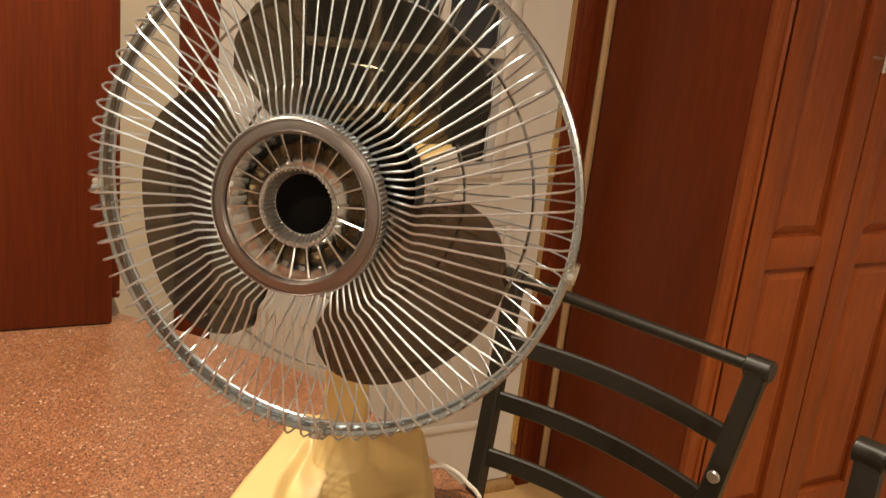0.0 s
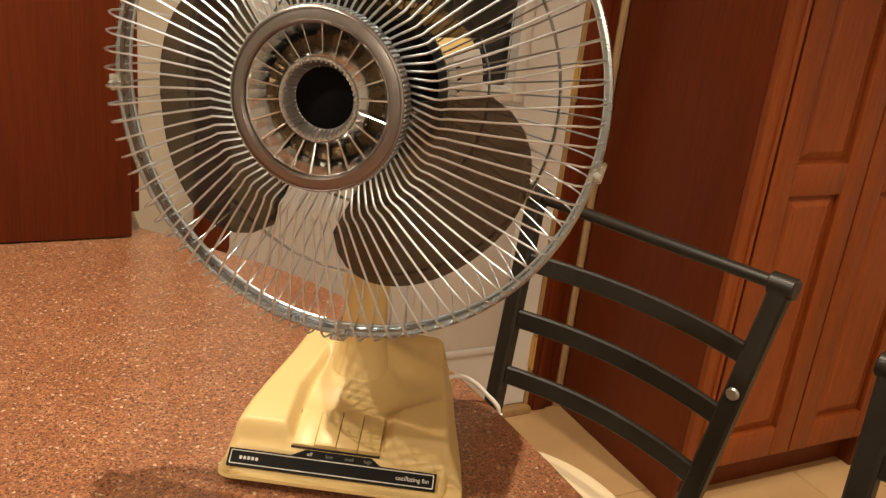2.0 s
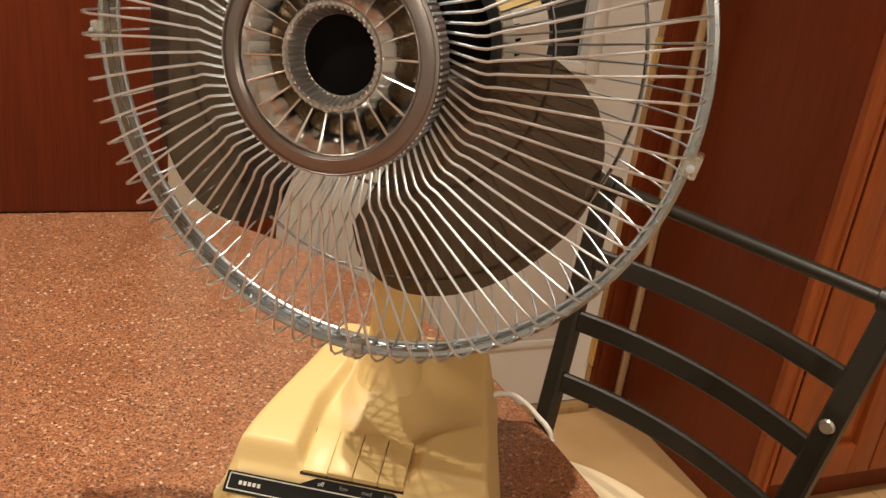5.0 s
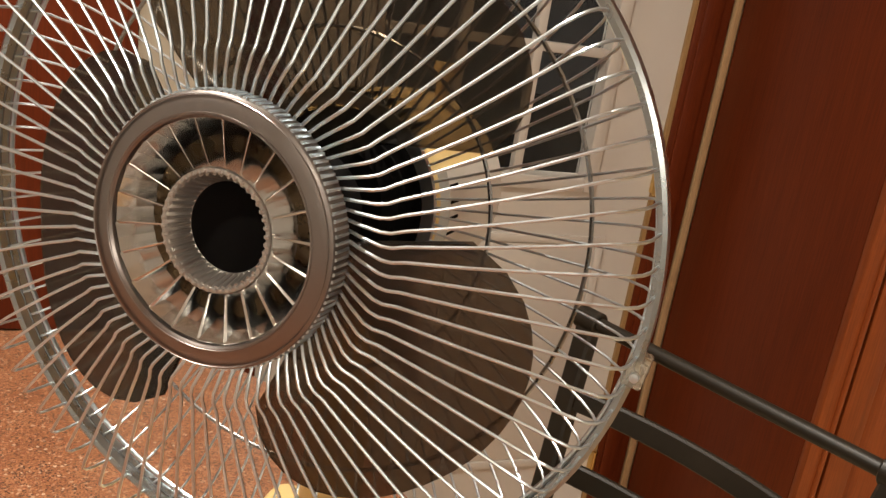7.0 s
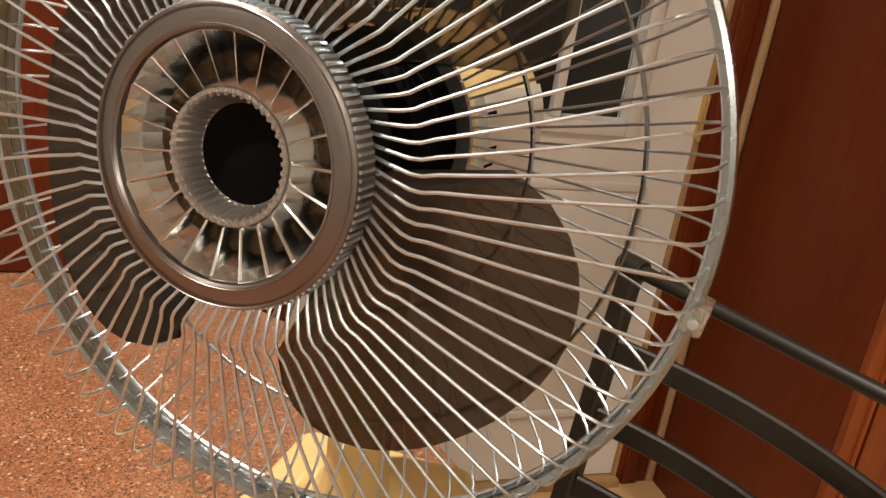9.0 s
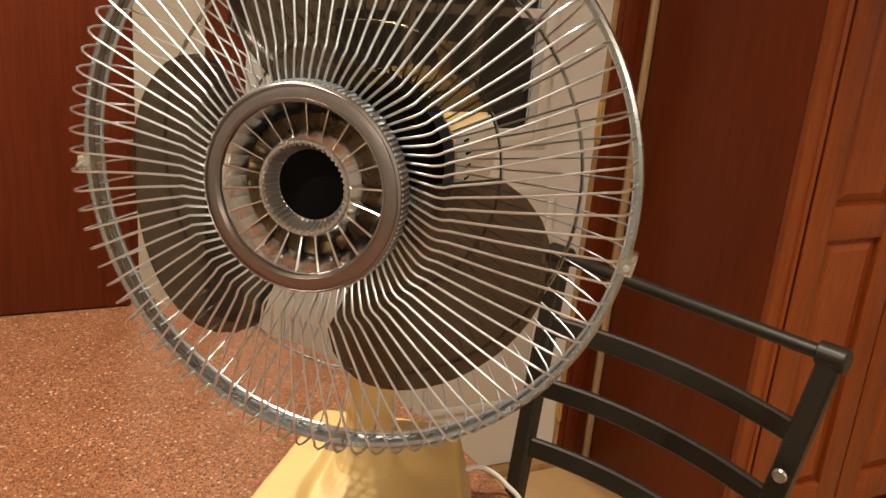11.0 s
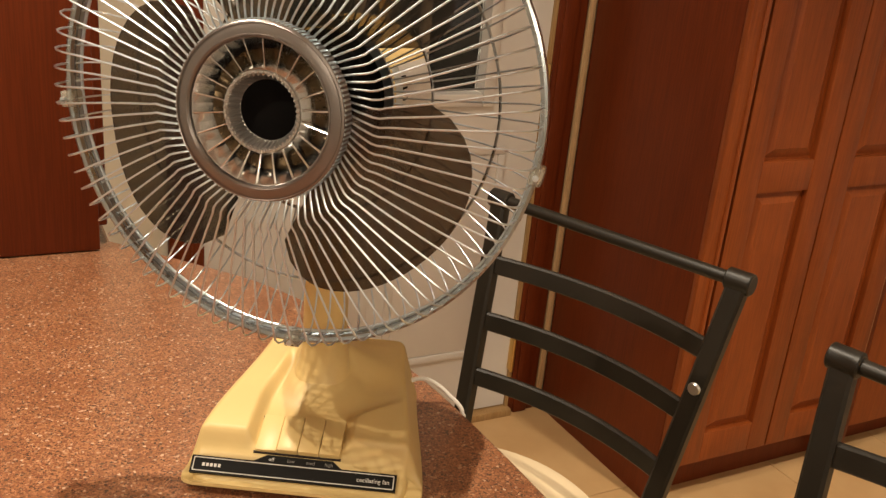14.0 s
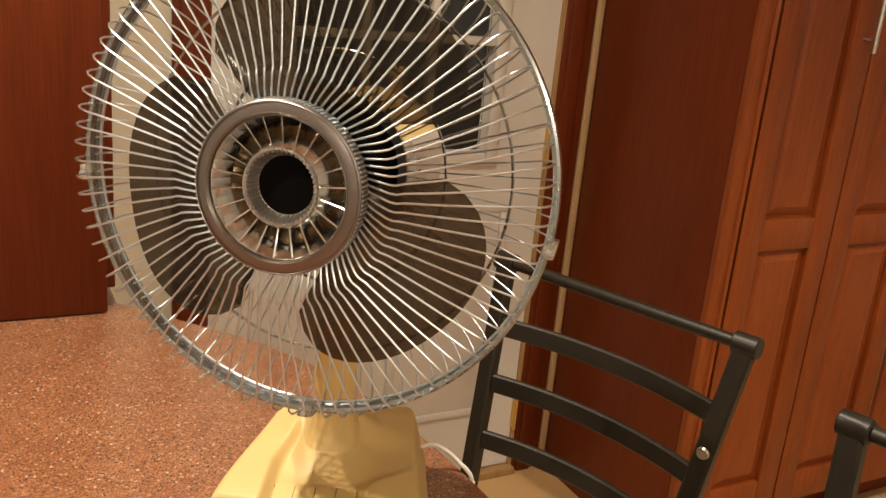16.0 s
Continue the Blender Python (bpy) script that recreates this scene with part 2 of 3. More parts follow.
def lathe(profile, steps=64, bm=None, closed=False):
    """Turns (radius, y) about the y axis."""
    bm = bm or bmesh.new()
    rows = []
    for r, y in profile:
        rows.append([bm.verts.new((r * math.cos(t), y, r * math.sin(t))) for t in (2 * math.pi * k / steps for k in range(steps))] if r > 1e-6 else [bm.verts.new((0, y, 0))])
    pairs = list(zip(rows, rows[1:])) + ([(rows[-1], rows[0])] if closed else [])
    for a, b in pairs:
        for k in range(steps):
            j = (k + 1) % steps
            if len(a) == 1:
                bm.faces.new((a[0], b[k], b[j]))
            elif len(b) == 1:
                bm.faces.new((a[k], b[0], a[j]))
            else:
                bm.faces.new((a[k], b[k], b[j], a[j]))
    bmesh.ops.recalc_face_normals(bm, faces=bm.faces)
    return bm


def prism(outline, z0, z1, bevel=0.0, seg=2):
    """A flat plate of an outline in x, y."""
    bm = bmesh.new()
    low = [bm.verts.new((x, y, z0)) for x, y in outline]
    top = [bm.verts.new((x, y, z1)) for x, y in outline]
    n = len(outline)
    bm.faces.new(low[::-1])
    cap = bm.faces.new(top)
    for i in range(n):
        bm.faces.new((low[i], low[(i + 1) % n], top[(i + 1) % n], top[i]))
    bmesh.ops.recalc_face_normals(bm, faces=bm.faces)
    if bevel:
        bmesh.ops.bevel(bm, geom=list(cap.edges), offset=bevel, segments=seg, profile=0.5, affect="EDGES")
    return bm


def spline(points, steps=6):
    """Catmull-Rom through points."""
    p = [Vector(q) for q in points]
    p = [p[0] * 2 - p[1]] + p + [p[-1] * 2 - p[-2]]
    out = []
    for i in range(1, len(p) - 2):
        for k in range(steps):
            t = k / steps
            out.append(0.5 * (2 * p[i] + (p[i + 1] - p[i - 1]) * t + (2 * p[i - 1] - 5 * p[i] + 4 * p[i + 1] - p[i + 2]) * t * t + (3 * p[i] - p[i - 1] - 3 * p[i + 1] + p[i + 2]) * t ** 3))
    return out + [p[-2]]


def structure(name, bm, mat, label, category, **kw):
    return tagged(part(name, bm, mat, label=label, **kw), category=category, kind="structure")


# ---- the room ----
X0, X1, Y0, Y1 = -2.6, 3.4, -2.8, 2.0
DOOR = (0.48, 1.385)
DOOR_TOP = 2.05
floor = structure("floor", box(X0, X1, Y0, Y1 + 0.12, -0.1, -0.006), GROUT, "beige tiled kitchen floor with sandy grout joints", "floor")
structure("ceiling", box(X0, X1, Y0, Y1 + 0.12, CEIL, CEIL + 0.1), CEILING_PAINT, "plain white painted ceiling over the kitchen", "ceiling")
north = box(X0, DOOR[0] - 0.012, Y1 + 0.01, Y1 + 0.12, -0.006, CEIL)
box(DOOR[1] + 0.012, X1, Y1 + 0.01, Y1 + 0.12, -0.006, CEIL, bm=north)
box(DOOR[0] - 0.012, DOOR[1] + 0.012, Y1 + 0.01, Y1 + 0.12, DOOR_TOP + 0.012, CEIL, bm=north)
structure("wall_north", north, CREAM, "cream painted wall with the outer door in it", "wall")
# unseen walls that close the room and act as neutral reflectors
structure("wall_south", box(X0, X1, Y0 - 0.1, Y0, -0.006, CEIL), UNSEEN_WHITE, "unseen plain wall, neutral white for the chrome reflections", "wall")
structure("wall_west", box(X0 - 0.1, X0, Y0, Y1 + 0.12, -0.006, CEIL), UNSEEN_WHITE, "unseen plain wall, neutral white for the chrome reflections", "wall")
structure("wall_east", box(X1, X1 + 0.1, Y0, Y1 + 0.12, -0.006, CEIL), UNSEEN_WHITE, "unseen plain wall, neutral white for the chrome reflections", "wall")
structure("ground", box(-6, 8, Y1 + 0.14, 12, -0.2, -0.1), OUTSIDE, "dark ground outside the door at night", "ground")


def casing(name, x0, x1, z0, z1, label):
    bm = box(x0, x1, Y1 - 0.012, Y1 + 0.01, z0, z1, 0.004)
    if z1 - z0 > x1 - x0:
        box(x0 + 0.014, x1 - 0.03, Y1 - 0.019, Y1 - 0.012, z0, z1, 0.003, bm=bm)
    return structure(name, bm, CHERRY_SIDE, label, "door casing")


casing("trim", 0.396, 0.478, 0, DOOR_TOP + 0.085, "dark cherry wood door casing on the wall")
casing("trim", 1.398, 1.488, 0, DOOR_TOP + 0.085, "dark cherry wood door casing on the wall")
casing("trim", 0.479, 1.397, DOOR_TOP + 0.004, DOOR_TOP + 0.085, "dark cherry wood door head casing")
structure("door_jamb", box(DOOR[1] + 0.001, DOOR[1] + 0.012, Y1 - 0.008, Y1 + 0.1, 0, DOOR_TOP), THRESH_WOOD, "pale wooden door jamb edge", "door frame")
structure("threshold", box(0.48, 1.4, Y1 - 0.03, Y1 + 0.1, -0.006, 0.022, 0.006), THRESH_WOOD, "oak door threshold on the floor", "threshold")


# the outer door: nine panes above, two raised panels below
def outer_door():
    d = thing("door_1", pose(0, 0, 0), "white painted outer door with nine dark glass panes, closed", "door")
    d["kind"] = "structure"
    x0, x1, y0, y1 = DOOR[0], DOOR[1], Y1, Y1 + 0.042
    gx0, gx1, gz0, gz1 = 0.672, 1.197, 0.984, 1.84
    bm = box(x0, gx0, y0, y1, 0.026, DOOR_TOP)
    box(gx1, x1, y0, y1, 0.026, DOOR_TOP, bm=bm)
    box(gx0, gx1, y0, y1, 0.026, gz0, bm=bm)
    box(gx0, gx1, y0, y1, gz1, DOOR_TOP, bm=bm)
    leaf = part("leaf", bm, WHITE, d)
    # glazing frame, proud of the leaf
    w = 0.034
    for a, b, c, e in ((gx0 - w, gx0, gz0 - w, gz1 + w), (gx1, gx1 + w, gz0 - w, gz1 + w), (gx0, gx1, gz0 - w, gz0), (gx0, gx1, gz1, gz1 + w)):
        part("glazing_bead", box(a, b, y0 - 0.012, y0 + 0.004, c, e, 0.005), WHITE, d)
    cw, rh = (gx1 - gx0) / 3, (gz1 - gz0) / 3
    for i in (1, 2):
        part("muntin", box(gx0 + i * cw - 0.011, gx0 + i * cw + 0.011, y0 - 0.007, y0 + 0.02, gz0, gz1, 0.004), WHITE, d)
        part("muntin", box(gx0, gx1, y0 - 0.0055, y0 + 0.018, gz0 + i * rh - 0.011, gz0 + i * rh + 0.011, 0.004), WHITE, d)
    for i in range(3):
        for j in range(3):
            p = part("pane", box(gx0 + i * cw + 0.005, gx0 + (i + 1) * cw - 0.005, y0 + 0.021, y0 + 0.025, gz0 + j * rh + 0.005, gz0 + (j + 1) * rh - 0.005), GLASS, d)
            p.visible_shadow = False
    for a, b in ((0.6, 0.885), (0.98, 1.265)):
        q = part("raised_panel", box(a, b, y0 - 0.006, y0 + 0.003, 0.235, 0.82, 0.006), WHITE, d)
        fr = box(a - 0.022, b + 0.022, y0 - 0.009, y0 + 0.002, 0.213, 0.235, 0.004)
        box(a - 0.022, b + 0.022, y0 - 0.009, y0 + 0.002, 0.82, 0.842, 0.004, bm=fr)
        box(a - 0.022, a, y0 - 0.009, y0 + 0.002, 0.235, 0.82, 0.004, bm=fr)
        box(b, b + 0.022, y0 - 0.009, y0 + 0.002, 0.235, 0.82, 0.004, bm=fr)
        part("moulding", fr, WHITE, q)
    for z in (0.2, 1.01, 1.8):
        h = part("hinge", box(x1 - 0.004, x1 + 0.01, y0 - 0.014, y0 + 0.001, z - 0.05, z + 0.05, 0.002), BRASS, d, "brass hinge")
        part("hinge_pin", tube([(x1 + 0.003, y0 - 0.016, z - 0.054), (x1 + 0.003, y0 - 0.016, z + 0.054)], 0.006, 10), BRASS, h)
    return d


outer_door()


# ---- tall pantry cabinet beside the door ----
def raised_door(parent, x0, x1, z0, z1, y, rails, handle=None):
    """A framed door with raised panels; rails: (z0, z1) of each panel."""
    st = 0.068
    d = part("door", box(x0 + st, x1 - st, y + 0.0155, y + 0.0185, z0 + 0.01, z1 - 0.01), CHERRY, parent)
    part("stile", box(x0, x0 + st, y, y + 0.02, z0, z1, 0.003), CHERRY, d)
    part("stile", box(x1 - st, x1, y, y + 0.02, z0, z1, 0.003), CHERRY, d)
    edges = [z0] + [v for r in rails for v in r] + [z1]
    for a, b in zip(edges[::2], edges[1::2]):
        part("rail", box(x0 + st, x1 - st, y + 0.0008, y + 0.0195, a, b, 0.0015), CHERRY, d)
    for a, b in rails:
        p = bmesh.new()
        g, k = 0.007, 0.03
        xa, xb = x0 + st + 0.001, x1 - st - 0.001
        outer = [(xa, a), (xb, a), (xb, b), (xa, b)]
        inner = [(xa + k, a + k), (xb - k, a + k), (xb - k, b - k), (xa + k, b - k)]
        lo = [p.verts.new((x, y + 0.0150, z)) for x, z in outer]
        mid = [p.verts.new((x + (g if i in (0, 3) else -g), y + 0.0145, z + (g if i < 2 else -g))) for i, (x, z) in enumerate(outer)]
        hi = [p.verts.new((x, y + 0.0045, z)) for x, z in inner]
        back = [p.verts.new((x, y + 0.018, z)) for x, z in outer]
        for q, s in ((back, lo), (lo, mid), (mid, hi)):
            for i in range(4):
                p.faces.new((q[i], q[(i + 1) % 4], s[(i + 1) % 4], s[i]))
        p.faces.new(hi)
        p.faces.new(back[::-1])
        bmesh.ops.recalc_face_normals(p, faces=p.faces)
        part("raised_panel", p, CHERRY, d, smooth=False)
    if handle:
        hx, za, zb = handle
        hb = tube([(hx, y - 0.032, za), (hx, y - 0.032, zb)], 0.006, 12)
        for z in (za + 0.03, zb - 0.03):
            tube([(hx, y - 0.032, z), (hx, y, z)], 0.0045, 10, hb)
        part("handle", hb, STEEL, d, "brushed steel bar handle")
    return d


def pantry():
    c = thing("pantry_cabinet", pose(0, 0, 0), "tall cherry wood pantry cabinet with raised panel doors, closed", "cabinet")
    y = 1.433
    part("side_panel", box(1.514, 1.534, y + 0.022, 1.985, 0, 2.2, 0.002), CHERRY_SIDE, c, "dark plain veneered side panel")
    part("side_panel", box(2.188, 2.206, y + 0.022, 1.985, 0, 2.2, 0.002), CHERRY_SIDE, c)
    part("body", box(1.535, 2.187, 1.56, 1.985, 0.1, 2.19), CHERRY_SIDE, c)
    part("toe_kick", box(1.535, 2.187, 1.505, 1.52, 0, 0.1), CHERRY_SIDE, c)
    part("floor_board", box(1.535, 2.187, y + 0.024, 1.56, 0.1, 0.12), CHERRY, c)
    stile = box(1.512, 1.56, y, y + 0.021, 0.1, 2.2, 0.004)
    part("face_stile", stile, CHERRY, c)
    part("bead", tube([(1.553, y - 0.001, 0.1), (1.553, y - 0.001, 2.2)], 0.006, 10), CHERRY, c)
    panels = ((0.21, 0.862), (0.938, 2.02))
    raised_door(c, 1.568, 1.873, 0.125, 2.1, y - 0.004, panels, (1.838, 1.335, 1.56))
    raised_door(c, 1.878, 2.194, 0.125, 2.1, y - 0.004, panels)
    part("cornice", box(1.505, 2.207, y - 0.012, 1.985, 2.2, 2.25, 0.01), CHERRY, c)


pantry()
structure("trim", box(1.4925, 1.5125, 1.985, 1.9985, 0.0, 2.2, 0.002), PALE_WOOD, "pale unstained wooden filler strip", "trim")
structure("trim", box(2.2085, 2.2205, 1.446, 1.5, 0.0, 2.2, 0.002), PALE_WOOD, "pale unstained wooden filler strip", "trim")
beyond = thing("tall_cabinet", pose(0, 0, 0), "dark cherry wood tall cabinet side", "cabinet")
part("side_panel", box(2.222, 2.242, 1.45, 1.985, 0.0, 2.2, 0.002), CHERRY_SIDE, beyond)
part("front_panel", box(2.2425, 2.9, 1.45, 1.47, 0.1, 2.2, 0.003), CHERRY, beyond)
part("toe_kick", box(2.2425, 2.9, 1.52, 1.54, 0.0, 0.1), CHERRY_SIDE, beyond)

# ---- peninsula counter ----
EDGE = spline([(0.476, -0.6, 0), (0.476, 0.3, 0), (0.4745, 0.55, 0), (0.471, 0.68, 0), (0.463, 0.79, 0), (0.448, 0.88, 0), (0.415, 1.01, 0), (0.358, 1.13, 0), (0.275, 1.235, 0), (0.187, 1.34, 0)], 4)
outline = [(p.x, p.y) for p in EDGE] + [(0.187, 1.93), (-0.62, 1.93), (-0.62, -0.6)]
top = thing("kitchen_counter", pose(0, 0, 0), "speckled red granite counter on cherry wood cabinets", "counter")
part("worktop", prism(outline, 0.862, 0.9, 0.006, 3), GRANITE, top, "polished speckled red-brown granite worktop")
part("cabinet_body", box(-0.58, 0.2, -0.5, 1.18, 0.1, 0.861), CHERRY, top)
part("toe_kick", box(-0.52, 0.14, -0.44, 1.12, 0.0, 0.1), CHERRY_SIDE, top)

# ---- tall cupboard that stands on the counter ----
cup = thing("counter_cupboard", pose(0, 0, 0), "dark red cherry cupboard standing on the granite counter", "cabinet")
part("front_panel", box(-0.6, 0.168, 1.295, 1.315, 0.902, 2.15, 0.002), CHERRY_SIDE, cup, "plain dark red front panel")
part("body", box(-0.6, 0.182, 1.3165, 1.92, 0.932, 2.15, 0.003), CHERRY_SIDE, cup)
# recessed plinth, its near-black colour gives the shade under the body
part("plinth", box(-0.58, 0.165, 1.3165, 1.9, 0.902, 0.9315), GAP_SHADE, cup)

# ---- the fan ----
HEAD = pose(0.193, 0.5761, 1.2684, 0, 0, -40.67) @ pose(0, 0, 0, -3.05)
BASE = pose(0.302, 0.728, 0.9, 0, 0, -29.5)
fan = thing("desk_fan", BASE, "vintage cream yellow desk fan with chrome wire guard on counter", "fan")
HEAD_L = BASE.inverted() @ HEAD


def base_body():
    """A stepped wedge: a low front lip, two raised flanks, a sunken key well and a saddle round the neck."""
    bm = bmesh.new()
    nu, nw = 111, 121
    front_w, back_w = -0.110, 0.096

    def sm(a, b, x):
        t = min(1, max(0, (x - a) / (b - a)))
        return t * t * (3 - 2 * t)

    def height(u, w):
        lip = 0.011 + 0.017 * min(1, max(0, (w + 0.109) / 0.021))
        flank = lip + 0.021 * sm(-0.0885, -0.079, w) + 0.022 * min(1, max(0, (w + 0.08) / 0.15)) ** 0.8
        well = lip + 0.004 * sm(-0.09, -0.087, w) + 0.012 * min(1, max(0, (w + 0.088) / 0.045)) + 0.006 * sm(-0.045, 0.0, w)
        half = 0.0455 - 0.012 * sm(-0.03, 0.03, w) if u < 0 else 0.0425 + 0.030 * sm(-0.05, -0.01, w) - 0.044 * sm(0.0, 0.06, w)
        wide = 0.006 if u < 0 else 0.006 + 0.02 * sm(-0.06, -0.01, w)
        mid = (1 - sm(half - wide, half + wide, abs(u))) * (1 - sm(0.015, 0.05, w))
        z = flank * (1 - mid) + min(flank, well) * mid
        d = math.hypot(u - 0.002, (w - 0.026) / 1.05)
        return z + 0.055 * max(0, 1 - d / 0.07) ** 2.4

    grid = []
    for j in range(nw):
        w = front_w + (back_w - front_w) * j / (nw - 1)
        half = 0.099 - 0.033 * sm(-0.11, 0.1, w)
        tip = max(0, 1 - (w - front_w) / 0.014)
        tail = max(0, 1 - (back_w - w) / 0.02)
        half -= 0.012 * (1 - math.sqrt(max(0, 1 - tip * tip))) + 0.016 * (1 - math.sqrt(max(0, 1 - tail * tail)))
        row = []
        for i in range(nu):
            s0 = -1 + 2 * i / (nu - 1)
            q = math.copysign(abs(s0) ** 0.85, s0)
            u = (half + 0.005 * sm(-0.11, 0.1, w)) * q + 0.003 + 0.008 * sm(-0.11, 0.1, w)
            z = height(u, w)
            out = max(0, 1 - half * (1 - abs(q)) / 0.007)
            z -= 0.007 * (1 - math.sqrt(max(0, 1 - out * out)))
            back = max(0, 1 - (back_w - w) / 0.012)
            z -= 0.012 * (1 - math.sqrt(max(0, 1 - back * back)))
            row.append(bm.verts.new((u, w, z)))
        grid.append(row)
    for j in range(nw - 1):
        for i in range(nu - 1):
            bm.faces.new((grid[j][i], grid[j][i + 1], grid[j + 1][i + 1], grid[j + 1][i]))
    rim = [grid[0][i] for i in range(nu)] + [grid[j][-1] for j in range(1, nw)] + [grid[-1][i] for i in range(nu - 2, -1, -1)] + [grid[j][0] for j in range(nw - 2, 0, -1)]

    def ring_at(grow, z):
        return [bm.verts.new((v.co.x + grow * (1.9 if v.co.x > 0 else 1) * math.copysign(min(1, abs(v.co.x) / 0.07), v.co.x), v.co.y + grow * math.copysign(min(1, abs(v.co.y) / 0.09), v.co.y), z)) for v in rim]

    loops = [rim, ring_at(0.0075, 0.0125), ring_at(0.008, 0.0095), ring_at(0.006, 0.0075)]
    for a, b in zip(loops, loops[1:]):
        for k in range(len(rim)):
            m = (k + 1) % len(rim)
            bm.faces.new((a[m], a[k], b[k], b[m]))
    bm.faces.new(loops[-1])
    bmesh.ops.recalc_face_normals(bm, faces=bm.faces)
    return bm


body = part("base", base_body(), PLASTIC, fan, "moulded cream yellow plastic base", angle=50)
for u in (-0.08, 0.08):
    for w in (-0.09, 0.08):
        part("rubber_foot", lathe([(0, 0), (0.009, 0.0), (0.009, 0.005), (0, 0.005)], 16), BLACK, body, m=pose(u, w, 0.0, 90) )

# inset plate, coloured dark to draw the shadow line under the lip as well
part("bottom_plate", box(-0.082, 0.086, -0.1, 0.085, 0.002, 0.0085, 0.002), BOTTOM, body, "dark brown bottom plate, also the contact shade under the base")

# keys in the well
KEY = pose(-0.0015, -0.0675, 0.0385, 18.5)
for i, u in enumerate((-0.0295, -0.0098, 0.0099, 0.0296)):
    part("key", box(u - 0.0096, u + 0.0096, -0.021, 0.021, -0.012, 0.004 - (0.0022 if i == 0 else 0), 0.001, 2), PLASTIC, fan, "cream push key", KEY)

# shade in the seams between the keys, put in as a dark block
part("key_gap", box(-0.0408, 0.0402, -0.0222, 0.0215, -0.014, -0.0012), GAP_SHADE, body, "dark block for the shade in the gap round the keys", KEY)

# label strip on the front lip
PLATE = pose(-0.002, -0.0995, 0.0213, 39)


def plate_mesh(grow, z0, z1):
    g = grow
    o = [(-0.094 - g, -0.010 - g), (0.094 + g, -0.010 - g), (0.094 + g, 0.006 + g), (0.043 + g, 0.006 + g), (0.034 + g, 0.0125 + g), (-0.026 - g, 0.0125 + g), (-0.038 - g, 0.006 + g), (-0.094 - g, 0.006 + g)]
    return prism(o, z0, z1)


plate = part("label_strip", plate_mesh(0, -0.003, 0.0012), PLATE_BLACK, fan, "black label strip with a silver outline", PLATE, smooth=False)


def outline_bar(pts, z):
    bm = bmesh.new()
    for (ax, ay), (bx, by) in zip(pts, pts[1:] + pts[:1]):
        tube([(ax, ay, z), (bx, by, z)], 0.0005, 6, bm)
    return bm


part("outline", outline_bar([(-0.0915, -0.0078), (0.0915, -0.0078), (0.0915, 0.0042), (-0.0915, 0.0042)], 0.0014), INK, plate, "silver outline")


def lettering(text, size, x, y, z, parent, align="CENTER", ink=INK):
    cu = bpy.data.curves.new("lettering", "FONT")
    cu.body, cu.size, cu.align_x, cu.align_y, cu.extrude = text, size, align, "CENTER", 0.0001
    tmp = bpy.data.objects.new("lettering", cu)
    scene.collection.objects.link(tmp)
    me = bpy.data.meshes.new_from_object(tmp.evaluated_get(bpy.context.evaluated_depsgraph_get()))
    bpy.data.objects.remove(tmp)
    me.materials.clear()
    me.materials.append(ink)
    ob = new("lettering", me)
    ob.parent = parent
    ob.matrix_basis = pose(x, y, z)
    return ob


for text, x in (("off", -0.022), ("low", -0.004), ("med", 0.014), ("high", 0.031)):
    lettering(text, 0.0046, x, 0.0085, 0.0014, plate, ink=INK if text == "off" else DIM_INK)
lettering("oscillating fan", 0.0056, 0.088, -0.002, 0.0014, plate, "RIGHT")
logo = bmesh.new()
for k in range(5):
    box(-0.0835 + k * 0.0036, -0.081 + k * 0.0036, -0.0035, -0.0005, 0.0013, 0.0015, bm=logo)
part("logo_bar", logo, INK, plate)

# neck: an oval column that flares into the base
neck = bmesh.new()
rows = []
for k in range(29):
    t = k / 28
    z = 0.05 + 0.24 * t
    flare = max(0, 1 - t / 0.24) ** 2.4
    a, b = 0.0215 + 0.014 * flare, 0.026 + 0.016 * flare
    y = 0.028 - 0.012 * t
    rows.append([neck.verts.new((0.002 + a * math.copysign(abs(math.cos(p)) ** 0.8, math.cos(p)), y + b * math.copysign(abs(math.sin(p)) ** 0.8, math.sin(p)), z)) for p in (2 * math.pi * i / 40 for i in range(40))])
for q, s in zip(rows, rows[1:]):
    for i in range(40):
        neck.faces.new((q[i], q[(i + 1) % 40], s[(i + 1) % 40], s[i]))
neck.faces.new(rows[-1])
part("neck", neck, PLASTIC, fan, "cream yellow neck")

# motor housing behind the guard
motor = part("motor_housing", lathe([(0, 0.1295), (0.052, 0.1295), (0.0595, 0.135), (0.0625, 0.142), (0.0625, 0.215), (0.0605, 0.24), (0.05, 0.262), (0.024, 0.272), (0, 0.274)], 64), MOTOR, fan, "pale cream motor housing", HEAD_L)
part("front_cap", lathe([(0, 0.112), (0.034, 0.112), (0.041, 0.117), (0.0425, 0.126), (0.0525, 0.1272), (0.0525, 0.1285), (0, 0.1285)], 48), BLACK, motor, "black motor front cap")
side = bmesh.new()
rr = []
for k in range(14):
    t = radians(-42 + 69 * k / 13)
    rr.append([side.verts.new((r * math.cos(t), y, r * math.sin(t))) for r, y in ((0.0595, 0.135), (0.065, 0.136), (0.065, 0.232), (0.0595, 0.233))])
for q, s in zip(rr, rr[1:]):
    for i in range(4):
        side.faces.new((q[i], q[(i + 1) % 4], s[(i + 1) % 4], s[i]))
side.faces.new(rr[0])
side.faces.new(rr[-1][::-1])
bmesh.ops.recalc_face_normals(side, faces=side.faces)
part("side_cover", side, PLASTIC_WHITE, motor, "white side cover")
